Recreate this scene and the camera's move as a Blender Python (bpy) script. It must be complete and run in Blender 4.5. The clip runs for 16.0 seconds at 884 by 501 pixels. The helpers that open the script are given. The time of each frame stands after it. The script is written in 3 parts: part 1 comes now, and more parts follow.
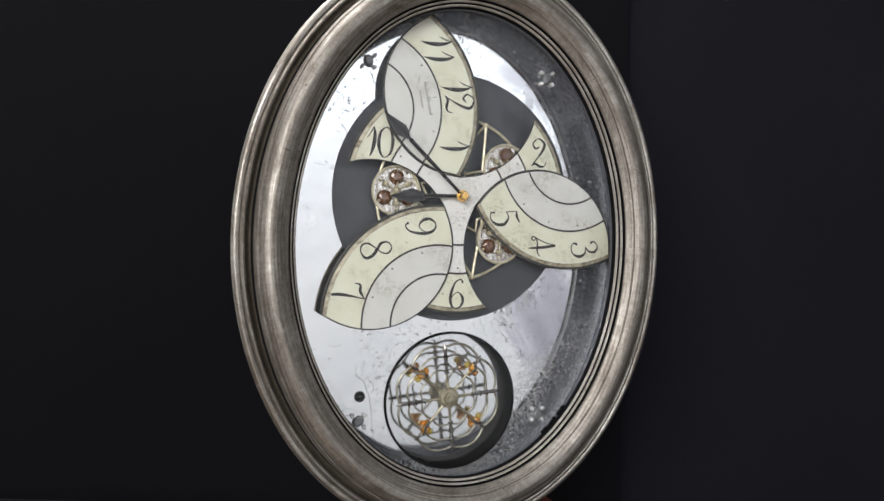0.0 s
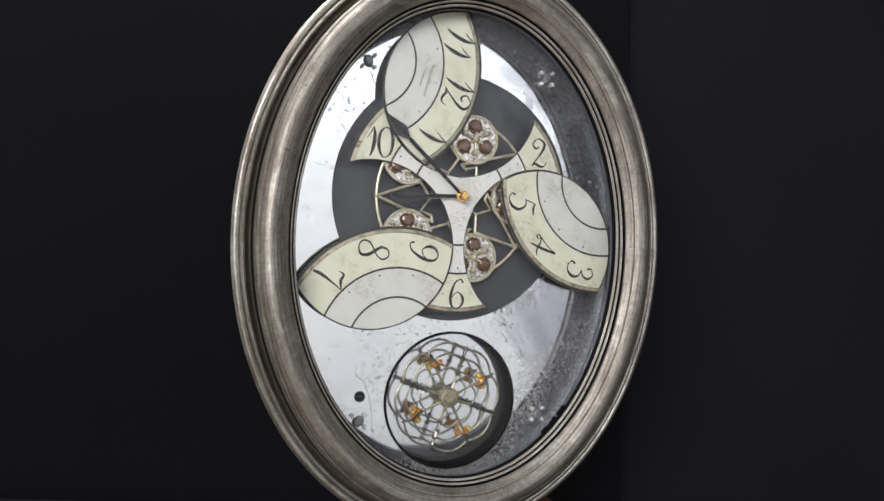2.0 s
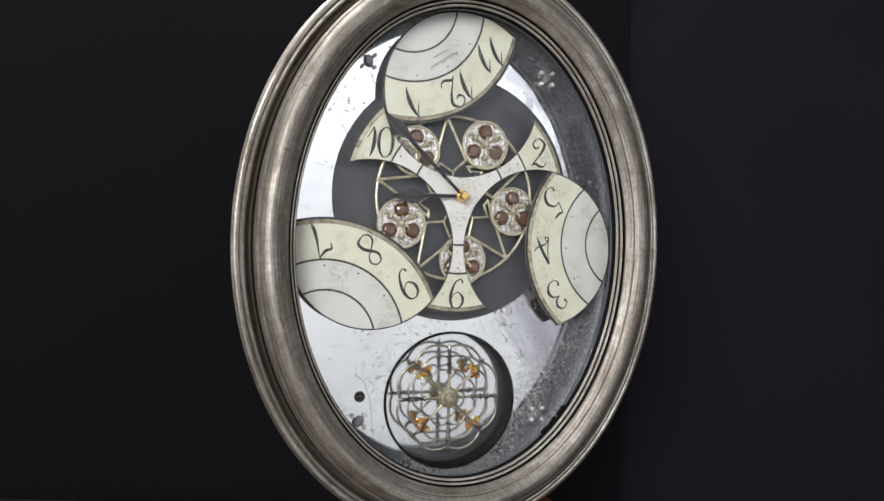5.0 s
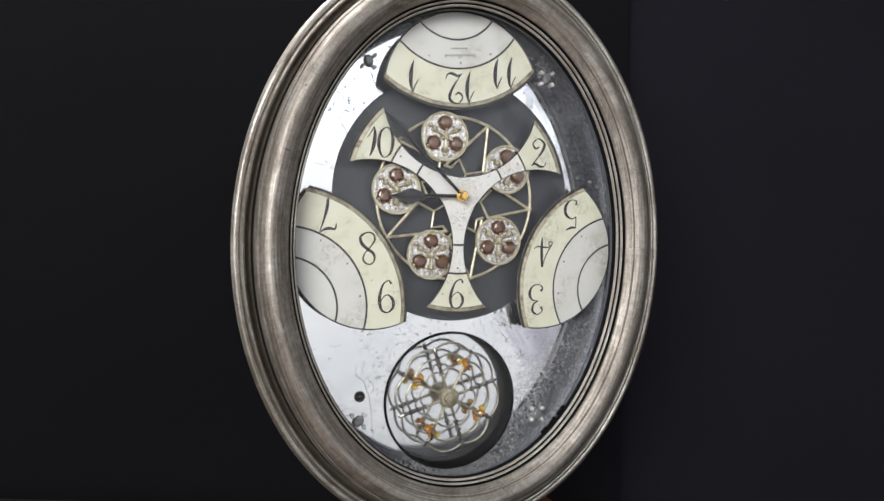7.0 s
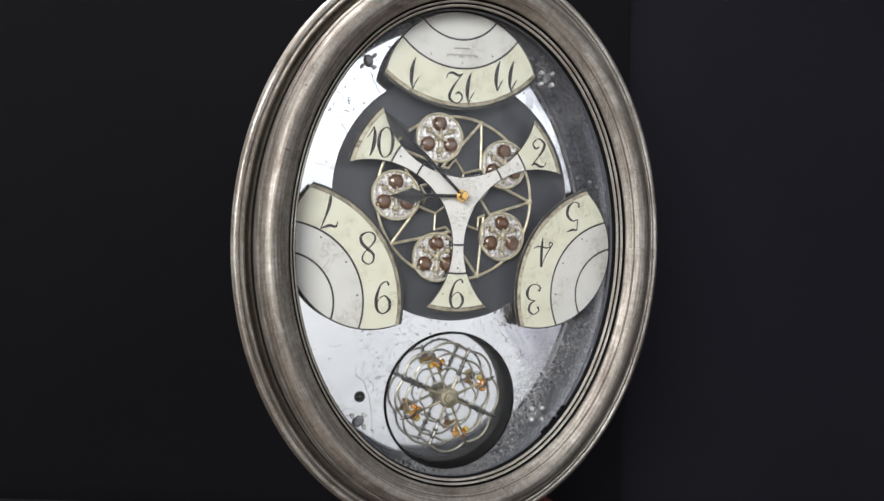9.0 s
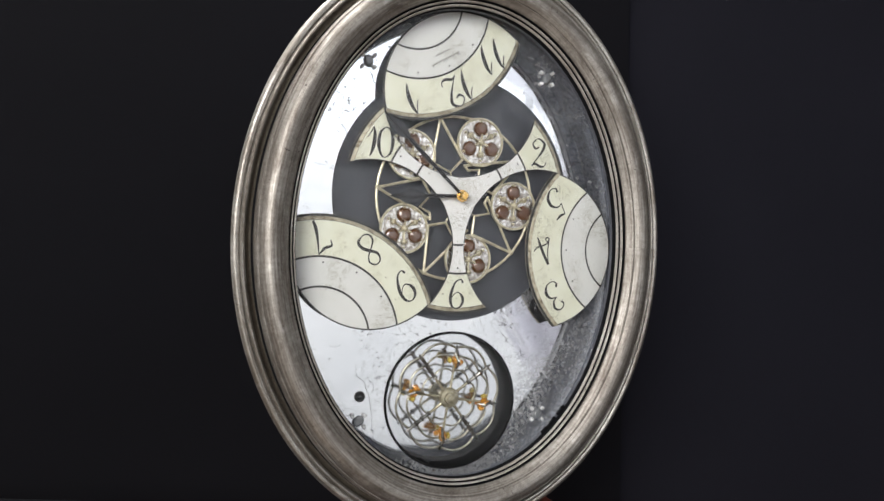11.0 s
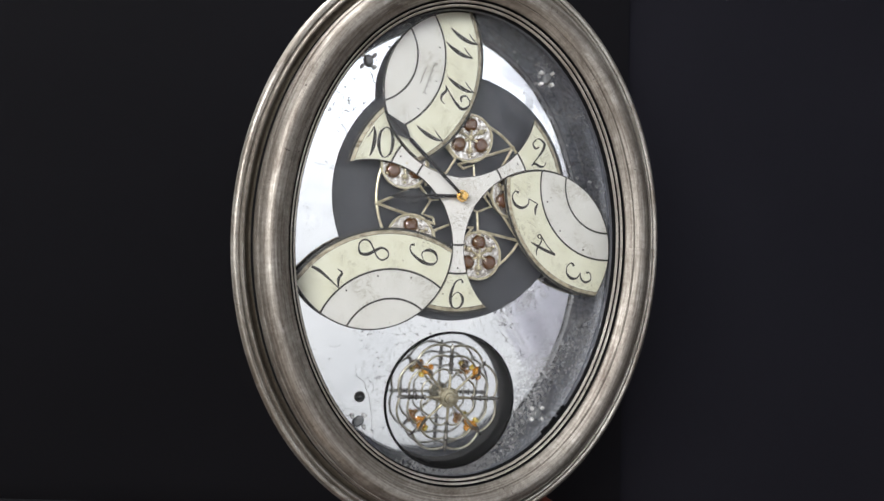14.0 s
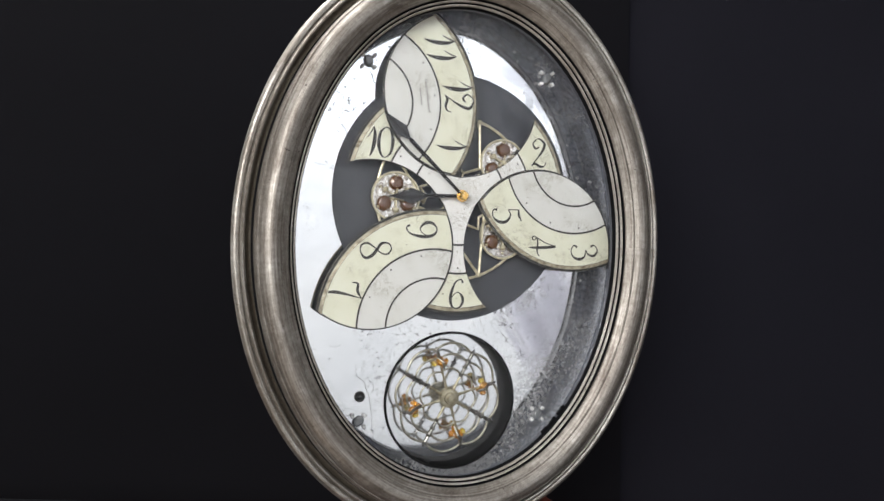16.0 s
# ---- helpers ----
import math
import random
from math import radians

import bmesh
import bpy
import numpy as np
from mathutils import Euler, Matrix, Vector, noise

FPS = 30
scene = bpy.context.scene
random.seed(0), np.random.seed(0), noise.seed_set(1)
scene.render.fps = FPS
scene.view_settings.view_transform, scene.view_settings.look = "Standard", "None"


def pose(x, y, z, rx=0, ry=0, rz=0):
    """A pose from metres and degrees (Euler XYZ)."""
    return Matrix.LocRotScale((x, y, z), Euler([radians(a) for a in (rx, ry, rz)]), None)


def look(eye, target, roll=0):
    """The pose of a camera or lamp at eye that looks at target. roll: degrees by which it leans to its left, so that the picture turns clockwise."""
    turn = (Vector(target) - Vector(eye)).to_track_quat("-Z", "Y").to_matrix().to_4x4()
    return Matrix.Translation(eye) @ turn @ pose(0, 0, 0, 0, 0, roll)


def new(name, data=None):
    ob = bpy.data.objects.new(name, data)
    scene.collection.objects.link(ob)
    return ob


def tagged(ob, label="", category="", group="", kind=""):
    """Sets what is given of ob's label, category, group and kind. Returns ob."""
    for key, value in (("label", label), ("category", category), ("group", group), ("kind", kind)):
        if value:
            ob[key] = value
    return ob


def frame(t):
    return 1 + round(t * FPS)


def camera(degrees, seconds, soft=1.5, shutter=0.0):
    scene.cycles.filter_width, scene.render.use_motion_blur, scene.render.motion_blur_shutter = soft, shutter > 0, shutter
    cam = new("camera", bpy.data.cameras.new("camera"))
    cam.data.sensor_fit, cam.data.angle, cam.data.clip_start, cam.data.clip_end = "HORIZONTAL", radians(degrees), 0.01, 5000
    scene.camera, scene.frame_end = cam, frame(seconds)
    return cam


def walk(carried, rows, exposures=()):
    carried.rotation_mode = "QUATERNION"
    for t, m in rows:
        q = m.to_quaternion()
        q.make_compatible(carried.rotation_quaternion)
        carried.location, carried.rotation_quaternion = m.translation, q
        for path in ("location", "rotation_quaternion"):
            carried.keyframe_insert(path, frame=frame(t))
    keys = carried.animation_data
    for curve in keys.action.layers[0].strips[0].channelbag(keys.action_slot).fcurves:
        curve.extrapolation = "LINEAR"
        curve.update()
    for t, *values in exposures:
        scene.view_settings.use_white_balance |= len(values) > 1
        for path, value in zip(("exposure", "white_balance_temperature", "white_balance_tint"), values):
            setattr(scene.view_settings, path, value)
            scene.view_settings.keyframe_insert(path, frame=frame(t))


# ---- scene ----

# ---- camera: stands still before the clock ----
cam = camera(60, 16.0)
EYE = pose(-0.0104, -0.6554, 1.0466, 90 - 0.27, 0, 0) @ pose(0, 0, 0, 0, 0, 1.57)
walk(cam, [(0.0, EYE), (16.0, EYE)], [(0.0, -0.15), (3.5, -0.13), (7.0, 0.01), (16.0, 0.04)])

# ---- world and lights ----
world = bpy.data.worlds.new("room_air")
scene.world = world
world.use_nodes = True
world.node_tree.nodes["Background"].inputs[0].default_value = (0.75, 0.85, 1.0, 1)
world.node_tree.nodes["Background"].inputs[1].default_value = 0.05


def area_lamp(name, eye, target, sx, sy, watts, colour):
    d = bpy.data.lights.new(name, "AREA")
    d.shape, d.size, d.size_y, d.energy, d.color = "RECTANGLE", sx, sy, watts, colour
    ob = new(name, d)
    ob.matrix_world = look(eye, target)
    return ob


# daylight comes from the sky backdrop outside the window, built with the room below
# ceiling lamp, up and to the left of the clock
area_lamp("ceiling_lamp_light", (-0.85, 0.18, 2.47), (-0.85, 0.20, 0.0), 1.3, 1.6, 42, (1.0, 0.985, 0.96))
# room lamp beside and a little above the camera
area_lamp("room_lamp_light", (-0.42, -1.45, 1.42), (0.0, 0.0, 1.05), 0.8, 0.6, 21, (1.0, 0.99, 0.97))


# ---- materials ----
class Mat:
    """A small node-graph writer round one Principled shader."""

    def __init__(self, name, base=(0.5, 0.5, 0.5), rough=0.5, metal=0.0):
        self.m = bpy.data.materials.new(name)
        self.m.use_nodes = True
        self.t = self.m.node_tree
        self.p = self.t.nodes["Principled BSDF"]
        self.set("Base Color", (*base, 1))
        self.set("Roughness", rough)
        self.set("Metallic", metal)

    def set(self, key, value):
        self.p.inputs[key].default_value = value

    def link(self, a, b):
        self.t.links.new(a, b)

    def coords(self, scale=(1, 1, 1), kind="Object"):
        tc = self.t.nodes.new("ShaderNodeTexCoord")
        mp = self.t.nodes.new("ShaderNodeMapping")
        mp.inputs["Scale"].default_value = scale
        self.link(tc.outputs[kind], mp.inputs["Vector"])
        return mp.outputs["Vector"]

    def noise(self, scale, detail=6, rough=0.6, stretch=(1, 1, 1), distort=0.0, kind="Object"):
        n = self.t.nodes.new("ShaderNodeTexNoise")
        n.inputs["Scale"].default_value = scale
        n.inputs["Detail"].default_value = detail
        n.inputs["Roughness"].default_value = rough
        n.inputs["Distortion"].default_value = distort
        self.link(self.coords(stretch, kind), n.inputs["Vector"])
        return n.outputs["Fac"]

    def ramp(self, fac, stops):
        r = self.t.nodes.new("ShaderNodeValToRGB")
        e = r.color_ramp.elements
        while len(e) < len(stops):
            e.new(0.5)
        for el, (pos, col) in zip(e, stops):
            el.position = pos
            el.color = (*col, 1) if isinstance(col, tuple) else (col, col, col, 1)
        self.link(fac, r.inputs["Fac"])
        return r.outputs["Color"]

    def mix(self, fac, a, b, mode="MIX"):
        n = self.t.nodes.new("ShaderNodeMix")
        n.data_type, n.blend_type = "RGBA", mode
        for sock, v in ((n.inputs[0], fac), (n.inputs[6], a), (n.inputs[7], b)):
            if isinstance(v, (int, float)):
                sock.default_value = v if sock == n.inputs[0] else (v, v, v, 1)
            elif isinstance(v, tuple):
                sock.default_value = (*v, 1)
            else:
                self.link(v, sock)
        return n.outputs[2]

    def bump(self, height, strength=0.2, distance=0.001):
        b = self.t.nodes.new("ShaderNodeBump")
        b.inputs["Strength"].default_value = strength
        b.inputs["Distance"].default_value = distance
        self.link(height, b.inputs["Height"])
        self.link(b.outputs["Normal"], self.p.inputs["Normal"])

    def to(self, out, key):
        self.link(out, self.p.inputs[key])


def antique_silver(name, light, dark, rough, metal):
    """Silver leaf rubbed through to a brown glaze; its streaks run along the rail (u along, v across, in metres)."""
    a = Mat(name, light, rough, metal)
    blot = a.ramp(a.noise(18, 9, 0.72), [(0.36, 0.0), (0.62, 1.0)])
    mott = a.ramp(a.noise(1.0, 7, 0.75, (34, 95, 1), 0.6, "UV"), [(0.38, 0.0), (0.66, 1.0)])
    fine = a.ramp(a.noise(320, 6, 0.78), [(0.32, 0.0), (0.66, 1.0)])
    pits = a.ramp(a.noise(420, 3, 0.6), [(0.62, 0.0), (0.68, 1.0)])
    patch = a.ramp(a.noise(22, 3, 0.5), [(0.48, 0.0), (0.66, 1.0)])
    streak = a.ramp(a.noise(1.0, 6, 0.7, (9, 560, 1), 0.3, "UV"), [(0.36, 0.0), (0.64, 1.0)])
    cross = a.ramp(a.noise(1.0, 5, 0.65, (420, 60, 1), 0.2, "UV"), [(0.42, 0.0), (0.72, 1.0)])
    col = a.mix(blot, light, tuple(0.62 * u + 0.38 * v for u, v in zip(light, dark)))
    col = a.mix(a.mix(1.0, mott, 0.74, "MULTIPLY"), col, dark)
    col = a.mix(a.mix(0.6, streak, fine, "MULTIPLY"), col, dark)
    col = a.mix(a.mix(1.0, cross, 0.3, "MULTIPLY"), col, dark)
    worn = a.mix(1.0, pits, patch, "MULTIPLY")
    a.to(a.mix(worn, col, (0.05, 0.04, 0.032)), "Base Color")
    a.to(a.ramp(a.mix(0.5, fine, mott), [(0.0, rough - 0.05), (1.0, rough + 0.2)]), "Roughness")
    a.bump(a.mix(0.5, fine, streak), 0.22, 0.0008)
    return a.m


M_SILVER = antique_silver("antique_silver_leaf", (0.54, 0.515, 0.475), (0.095, 0.075, 0.06), 0.35, 0.68)
M_SILVER_DARK = antique_silver("antique_silver_worn", (0.76, 0.74, 0.70), (0.12, 0.096, 0.072), 0.32, 0.8)
M_SILVER_COVE = antique_silver("antique_silver_glazed", (0.40, 0.36, 0.30), (0.09, 0.07, 0.052), 0.30, 0.8)
M_SILVER_BEAD = antique_silver("antique_silver_bead", (0.80, 0.79, 0.76), (0.20, 0.17, 0.14), 0.25, 0.35)


def antique_mirror():
    a = Mat("antique_mirror", (0.86, 0.87, 0.88), 0.07, 1.0)
    veins = a.ramp(a.noise(40, 10, 0.74, distort=1.4), [(0.482, 0.0), (0.496, 1.0), (0.504, 1.0), (0.518, 0.0)])
    where = a.ramp(a.noise(13, 4, 0.6), [(0.50, 0.0), (0.64, 1.0)])
    flecks = a.ramp(a.noise(240, 4, 0.7), [(0.58, 0.0), (0.64, 1.0)])
    some = a.ramp(a.noise(16, 5, 0.65), [(0.44, 0.0), (0.62, 1.0)])
    worn = a.mix(1.0, a.mix(1.0, veins, where, "MULTIPLY"), a.mix(1.0, flecks, some, "MULTIPLY"), "ADD")
    salt = a.ramp(a.noise(700, 3, 0.7), [(0.55, 0.0), (0.63, 1.0)])
    patch = a.ramp(a.noise(7, 5, 0.65), [(0.49, 0.0), (0.62, 1.0)])
    worn = a.mix(1.0, worn, a.mix(1.0, a.mix(1.0, salt, patch, "MULTIPLY"), 0.3, "MULTIPLY"), "LIGHTEN")
    # silvering lost towards the rim of the plate
    vm = a.t.nodes.new("ShaderNodeVectorMath")
    vm.operation = "LENGTH"
    mp = a.t.nodes.new("ShaderNodeMapping")
    mp.inputs["Location"].default_value = (0.14, 0.0, -0.2518 / 0.205)
    mp.inputs["Scale"].default_value = (1 / 0.150, 0.0, 1 / 0.205)
    a.link(a.coords(), mp.inputs["Vector"])
    a.link(mp.outputs["Vector"], vm.inputs[0])
    rim = a.ramp(vm.outputs["Value"], [(0.82, 0.0), (1.0, 1.0)])
    sep = a.t.nodes.new("ShaderNodeSeparateXYZ")
    a.link(a.coords((1, 1, 2)), sep.inputs[0])
    low = a.ramp(sep.outputs["Z"], [(0.24, 1.0), (0.40, 0.12)])
    rim = a.mix(1.0, rim, low, "MULTIPLY")
    edge = a.ramp(a.noise(520, 5, 0.75), [(0.43, 0.0), (0.56, 1.0)])
    grey = a.mix(1.0, a.mix(1.0, edge, rim, "MULTIPLY"), a.ramp(a.noise(13, 4, 0.6), [(0.35, 0.2), (0.6, 0.9)]), "MULTIPLY")
    worn = a.mix(1.0, worn, grey, "LIGHTEN")
    cloud = a.ramp(a.noise(9, 6, 0.6, distort=0.8), [(0.28, (0.78, 0.79, 0.81)), (0.72, (0.94, 0.94, 0.94))])
    brushed = a.ramp(a.noise(70, 5, 0.65, (0.25, 1, 1)), [(0.3, 0.92), (0.7, 1.0)])
    a.to(a.mix(worn, a.mix(1.0, cloud, brushed, "MULTIPLY"), (0.052, 0.054, 0.062)), "Base Color")
    a.to(a.mix(worn, 1.0, 0.0), "Metallic")
    a.to(a.mix(worn, a.ramp(a.noise(20, 4, 0.6), [(0.3, 0.02), (0.7, 0.06)]), 0.6), "Roughness")
    a.bump(a.noise(9, 3, 0.5, distort=0.8), 0.20, 0.002)
    return a.m


M_MIRROR = antique_mirror()
a = Mat("round_mirror", (0.85, 0.86, 0.87), 0.12, 0.95)
a.to(a.ramp(a.noise(120, 5, 0.7), [(0.60, (0.80, 0.81, 0.83)), (0.70, (0.35, 0.35, 0.35))]), "Base Color")
M_ROUND_MIRROR = a.m
a = Mat("disc_foil", (0.6, 0.58, 0.55), 0.22, 0.9)
a.to(a.ramp(a.noise(190, 7, 0.75), [(0.38, (0.10, 0.07, 0.045)), (0.48, (0.46, 0.42, 0.37)), (0.60, (0.80, 0.78, 0.74))]), "Base Color")
a.bump(a.noise(240, 4, 0.6), 0.35, 0.001)
M_FOIL = a.m


def enamel(name, light, shade, rough=0.38):
    a = Mat(name, light, rough)
    wash = a.ramp(a.noise(38, 6, 0.6), [(0.35, light), (0.72, shade)])
    crackle = a.ramp(a.noise(95, 8, 0.75, distort=1.5), [(0.480, 0.0), (0.496, 0.9), (0.504, 0.9), (0.520, 0.0)])
    where = a.ramp(a.noise(42, 3, 0.5), [(0.50, 0.0), (0.62, 0.85)])
    specks = a.ramp(a.noise(420, 2, 0.5), [(0.70, 0.0), (0.74, 1.0)])
    marks = a.mix(1.0, a.mix(1.0, crackle, where, "MULTIPLY"), specks, "ADD")
    a.to(a.mix(marks, wash, (0.20, 0.175, 0.11)), "Base Color")
    a.bump(a.noise(300, 4, 0.6), 0.05, 0.0003)
    return a.m


M_CREAM = enamel("cream_enamel", (0.72, 0.73, 0.61), (0.65, 0.65, 0.505))
M_PALE = enamel("pale_enamel", (0.66, 0.665, 0.645), (0.60, 0.605, 0.575))
M_WHITE = enamel("white_enamel", (0.76, 0.76, 0.75), (0.70, 0.70, 0.68), 0.3)


def brass_like(name, light, dark, rough, metal=0.9):
    a = Mat(name, light, rough, metal)
    a.to(a.ramp(a.noise(170, 5, 0.65), [(0.38, light), (0.66, dark)]), "Base Color")
    return a.m


M_RIM = brass_like("tarnished_rim", (0.52, 0.48, 0.36), (0.13, 0.105, 0.07), 0.5, 0.2)
M_WIRE = brass_like("champagne_gold_wire", (0.74, 0.69, 0.52), (0.42, 0.37, 0.25), 0.38, 0.55)
M_PEWTER = brass_like("pale_pewter", (0.52, 0.50, 0.42), (0.25, 0.23, 0.18), 0.36, 0.75)
M_IRON = brass_like("dark_pewter", (0.34, 0.33, 0.31), (0.12, 0.115, 0.105), 0.28)
M_BRASS = brass_like("polished_brass", (0.80, 0.52, 0.18), (0.66, 0.40, 0.12), 0.2)
M_HUB = brass_like("pale_brass", (0.48, 0.44, 0.32), (0.24, 0.21, 0.14), 0.36, 0.65)
M_EDGE = brass_like("blackened_edge", (0.045, 0.045, 0.042), (0.025, 0.024, 0.022), 0.45, 0.1)
M_INK = Mat("black_ink", (0.025, 0.024, 0.022), 0.45).m
M_GREYINK = Mat("grey_ink", (0.22, 0.22, 0.20), 0.5).m
M_STEEL = Mat("black_steel", (0.02, 0.02, 0.022), 0.22).m
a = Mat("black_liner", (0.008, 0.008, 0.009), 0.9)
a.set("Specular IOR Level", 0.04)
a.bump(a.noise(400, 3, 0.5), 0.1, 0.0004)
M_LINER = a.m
a = Mat("grey_liner", (0.33, 0.355, 0.43), 0.5)
a.to(a.ramp(a.noise(260, 7, 0.75), [(0.36, (0.06, 0.065, 0.082)), (0.62, (0.29, 0.312, 0.375))]), "Base Color")
M_LINER_GREY = a.m
M_RETAINER = Mat("dark_grey_ring", (0.055, 0.058, 0.075), 0.5).m
a = Mat("smoked_plate", (0.03, 0.032, 0.038), 0.42)
a.to(a.ramp(a.noise(30, 4, 0.6), [(0.3, (0.040, 0.043, 0.052)), (0.7, (0.056, 0.060, 0.072))]), "Base Color")
M_SMOKED = a.m


def jewel(name, colour, rough=0.05, transmit=0.45):
    a = Mat(name, colour, rough)
    a.set("IOR", 1.6)
    a.set("Transmission Weight", transmit)
    a.set("Coat Weight", 0.6)
    return a.m


M_SMOKY = jewel("smoky_glass", (0.20, 0.21, 0.22), 0.12, 0.15)
M_FLAW = Mat("silvering_flaw", (0.10, 0.095, 0.10), 0.7).m
M_GARNET = jewel("garnet_glass", (0.17, 0.068, 0.018), 0.08, transmit=0.5)
M_AMBER = jewel("amber_glass", (0.85, 0.40, 0.045), transmit=0.66)
M_CITRINE = jewel("citrine_glass", (0.75, 0.58, 0.12), transmit=0.6)
M_CRYSTAL = jewel("clear_crystal", (0.94, 0.94, 0.95), transmit=0.4)


def pane_glass():
    m = bpy.data.materials.new("front_glass")
    m.use_nodes = True
    t = m.node_tree
    t.nodes.clear()
    out, mix = t.nodes.new("ShaderNodeOutputMaterial"), t.nodes.new("ShaderNodeMixShader")
    clear, gloss, fr = t.nodes.new("ShaderNodeBsdfTransparent"), t.nodes.new("ShaderNodeBsdfGlossy"), t.nodes.new("ShaderNodeFresnel")
    gloss.inputs["Roughness"].default_value = 0.03
    fr.inputs["IOR"].default_value = 1.25
    t.links.new(fr.outputs[0], mix.inputs[0])
    t.links.new(clear.outputs[0], mix.inputs[1])
    t.links.new(gloss.outputs[0], mix.inputs[2])
    t.links.new(mix.outputs[0], out.inputs[0])
    return m


M_GLASS = pane_glass()


def cloth(name, low, high):
    a = Mat(name, low, 0.95)
    a.set("Specular IOR Level", 0.12)
    a.to(a.mix(0.5, a.ramp(a.noise(3, 5, 0.6), [(0.3, low), (0.7, high)]), a.ramp(a.noise(900, 2, 0.5), [(0.3, low), (0.7, high)])), "Base Color")
    a.bump(a.noise(700, 2, 0.6), 0.3, 0.0006)
    return a.m


M_CLOTH = cloth("black_cloth", (0.0030, 0.0029, 0.0042), (0.0047, 0.0046, 0.0066))
M_CLOTH_BLUE = cloth("blue_black_cloth", (0.0070, 0.0069, 0.0106), (0.0100, 0.0099, 0.0148))
a = Mat("red_stained_wood", (0.20, 0.045, 0.02), 0.35)
a.to(a.ramp(a.noise(12, 7, 0.6, (1, 14, 14)), [(0.3, (0.085, 0.017, 0.009)), (0.7, (0.04, 0.009, 0.006))]), "Base Color")
M_WOOD = a.m
a = Mat("wall_paint", (0.66, 0.67, 0.67), 0.8)
a.to(a.ramp(a.noise(2, 5, 0.6), [(0.3, (0.68, 0.69, 0.69)), (0.7, (0.62, 0.63, 0.63))]), "Base Color")
M_WALL = a.m
a = Mat("floor_boards", (0.25, 0.16, 0.09), 0.4)
a.to(a.ramp(a.noise(3, 7, 0.6, (1, 12, 1)), [(0.3, (0.30, 0.19, 0.11)), (0.7, (0.18, 0.11, 0.06))]), "Base Color")
M_FLOOR = a.m


def daylight():
    """Open sky over darker ground, seen through the window."""
    a = Mat("daylight", (0.0, 0.0, 0.0), 1.0)
    sep = a.t.nodes.new("ShaderNodeSeparateXYZ")
    a.link(a.coords(), sep.inputs[0])
    half = a.t.nodes.new("ShaderNodeMath")
    half.operation = "DIVIDE"
    half.inputs[1].default_value = 2.6
    a.link(sep.outputs["Z"], half.inputs[0])
    g = a.ramp(half.outputs[0], [(0.05, (0.70, 0.715, 0.735)), (0.34, (0.95, 0.97, 1.00)), (0.50, (1.20, 1.24, 1.30)), (0.64, (1.6, 1.68, 1.80))])
    a.to(g, "Emission Color")
    a.set("Emission Strength", 1.0)
    return a.m


M_DAYLIGHT = daylight()


def net_cloth():
    """Thin white net: part open weave, part cloth that lets light through, denser in its slanting pleats."""
    a = Mat("net_curtain", (0.85, 0.85, 0.86), 0.9)
    turn, stretch = a.t.nodes.new("ShaderNodeMapping"), a.t.nodes.new("ShaderNodeMapping")
    turn.inputs["Rotation"].default_value = (0.0, radians(40), 0.0)
    stretch.inputs["Scale"].default_value = (11.0, 1.0, 0.9)
    pleat = a.t.nodes.new("ShaderNodeTexNoise")
    pleat.inputs["Scale"].default_value = 1.0
    pleat.inputs["Detail"].default_value = 2.5
    a.link(a.coords(), turn.inputs["Vector"])
    a.link(turn.outputs["Vector"], stretch.inputs["Vector"])
    a.link(stretch.outputs["Vector"], pleat.inputs["Vector"])
    clear, thin, mix = a.t.nodes.new("ShaderNodeBsdfTransparent"), a.t.nodes.new("ShaderNodeBsdfTranslucent"), a.t.nodes.new("ShaderNodeMixShader")
    thin.inputs["Color"].default_value = (0.85, 0.84, 0.88, 1)
    a.link(a.ramp(pleat.outputs["Fac"], [(0.45, 0.0), (0.57, 0.85)]), mix.inputs[0])
    a.link(clear.outputs[0], mix.inputs[1])
    a.link(thin.outputs[0], mix.inputs[2])
    a.link(mix.outputs[0], a.t.nodes["Material Output"].inputs["Surface"])
    a.t.nodes.remove(a.p)
    return a.m


M_NET = net_cloth()

# ---- mesh helpers ----
def part(name, bm, material, parent=None, label="", smooth=False):
    me = bpy.data.meshes.new(name)
    bmesh.ops.recalc_face_normals(bm, faces=bm.faces)
    if smooth:
        for f in bm.faces:
            f.smooth = True
    bm.to_mesh(me)
    bm.free()
    if smooth:
        me.set_sharp_from_angle(angle=radians(40))
    me.materials.append(material)
    ob = new(name, me)
    ob.parent = parent
    return tagged(ob, label)


def box(bm, x0, x1, y0, y1, z0, z1, bevel=0.0):
    m = Matrix.LocRotScale(((x0 + x1) / 2, (y0 + y1) / 2, (z0 + z1) / 2), None, (x1 - x0, y1 - y0, z1 - z0))
    vs = bmesh.ops.create_cube(bm, size=1, matrix=m)["verts"]
    if bevel:
        es = list({e for v in vs for e in v.link_edges})
        bmesh.ops.bevel(bm, geom=es, offset=bevel, segments=2, profile=0.5, affect="EDGES")
    return bm


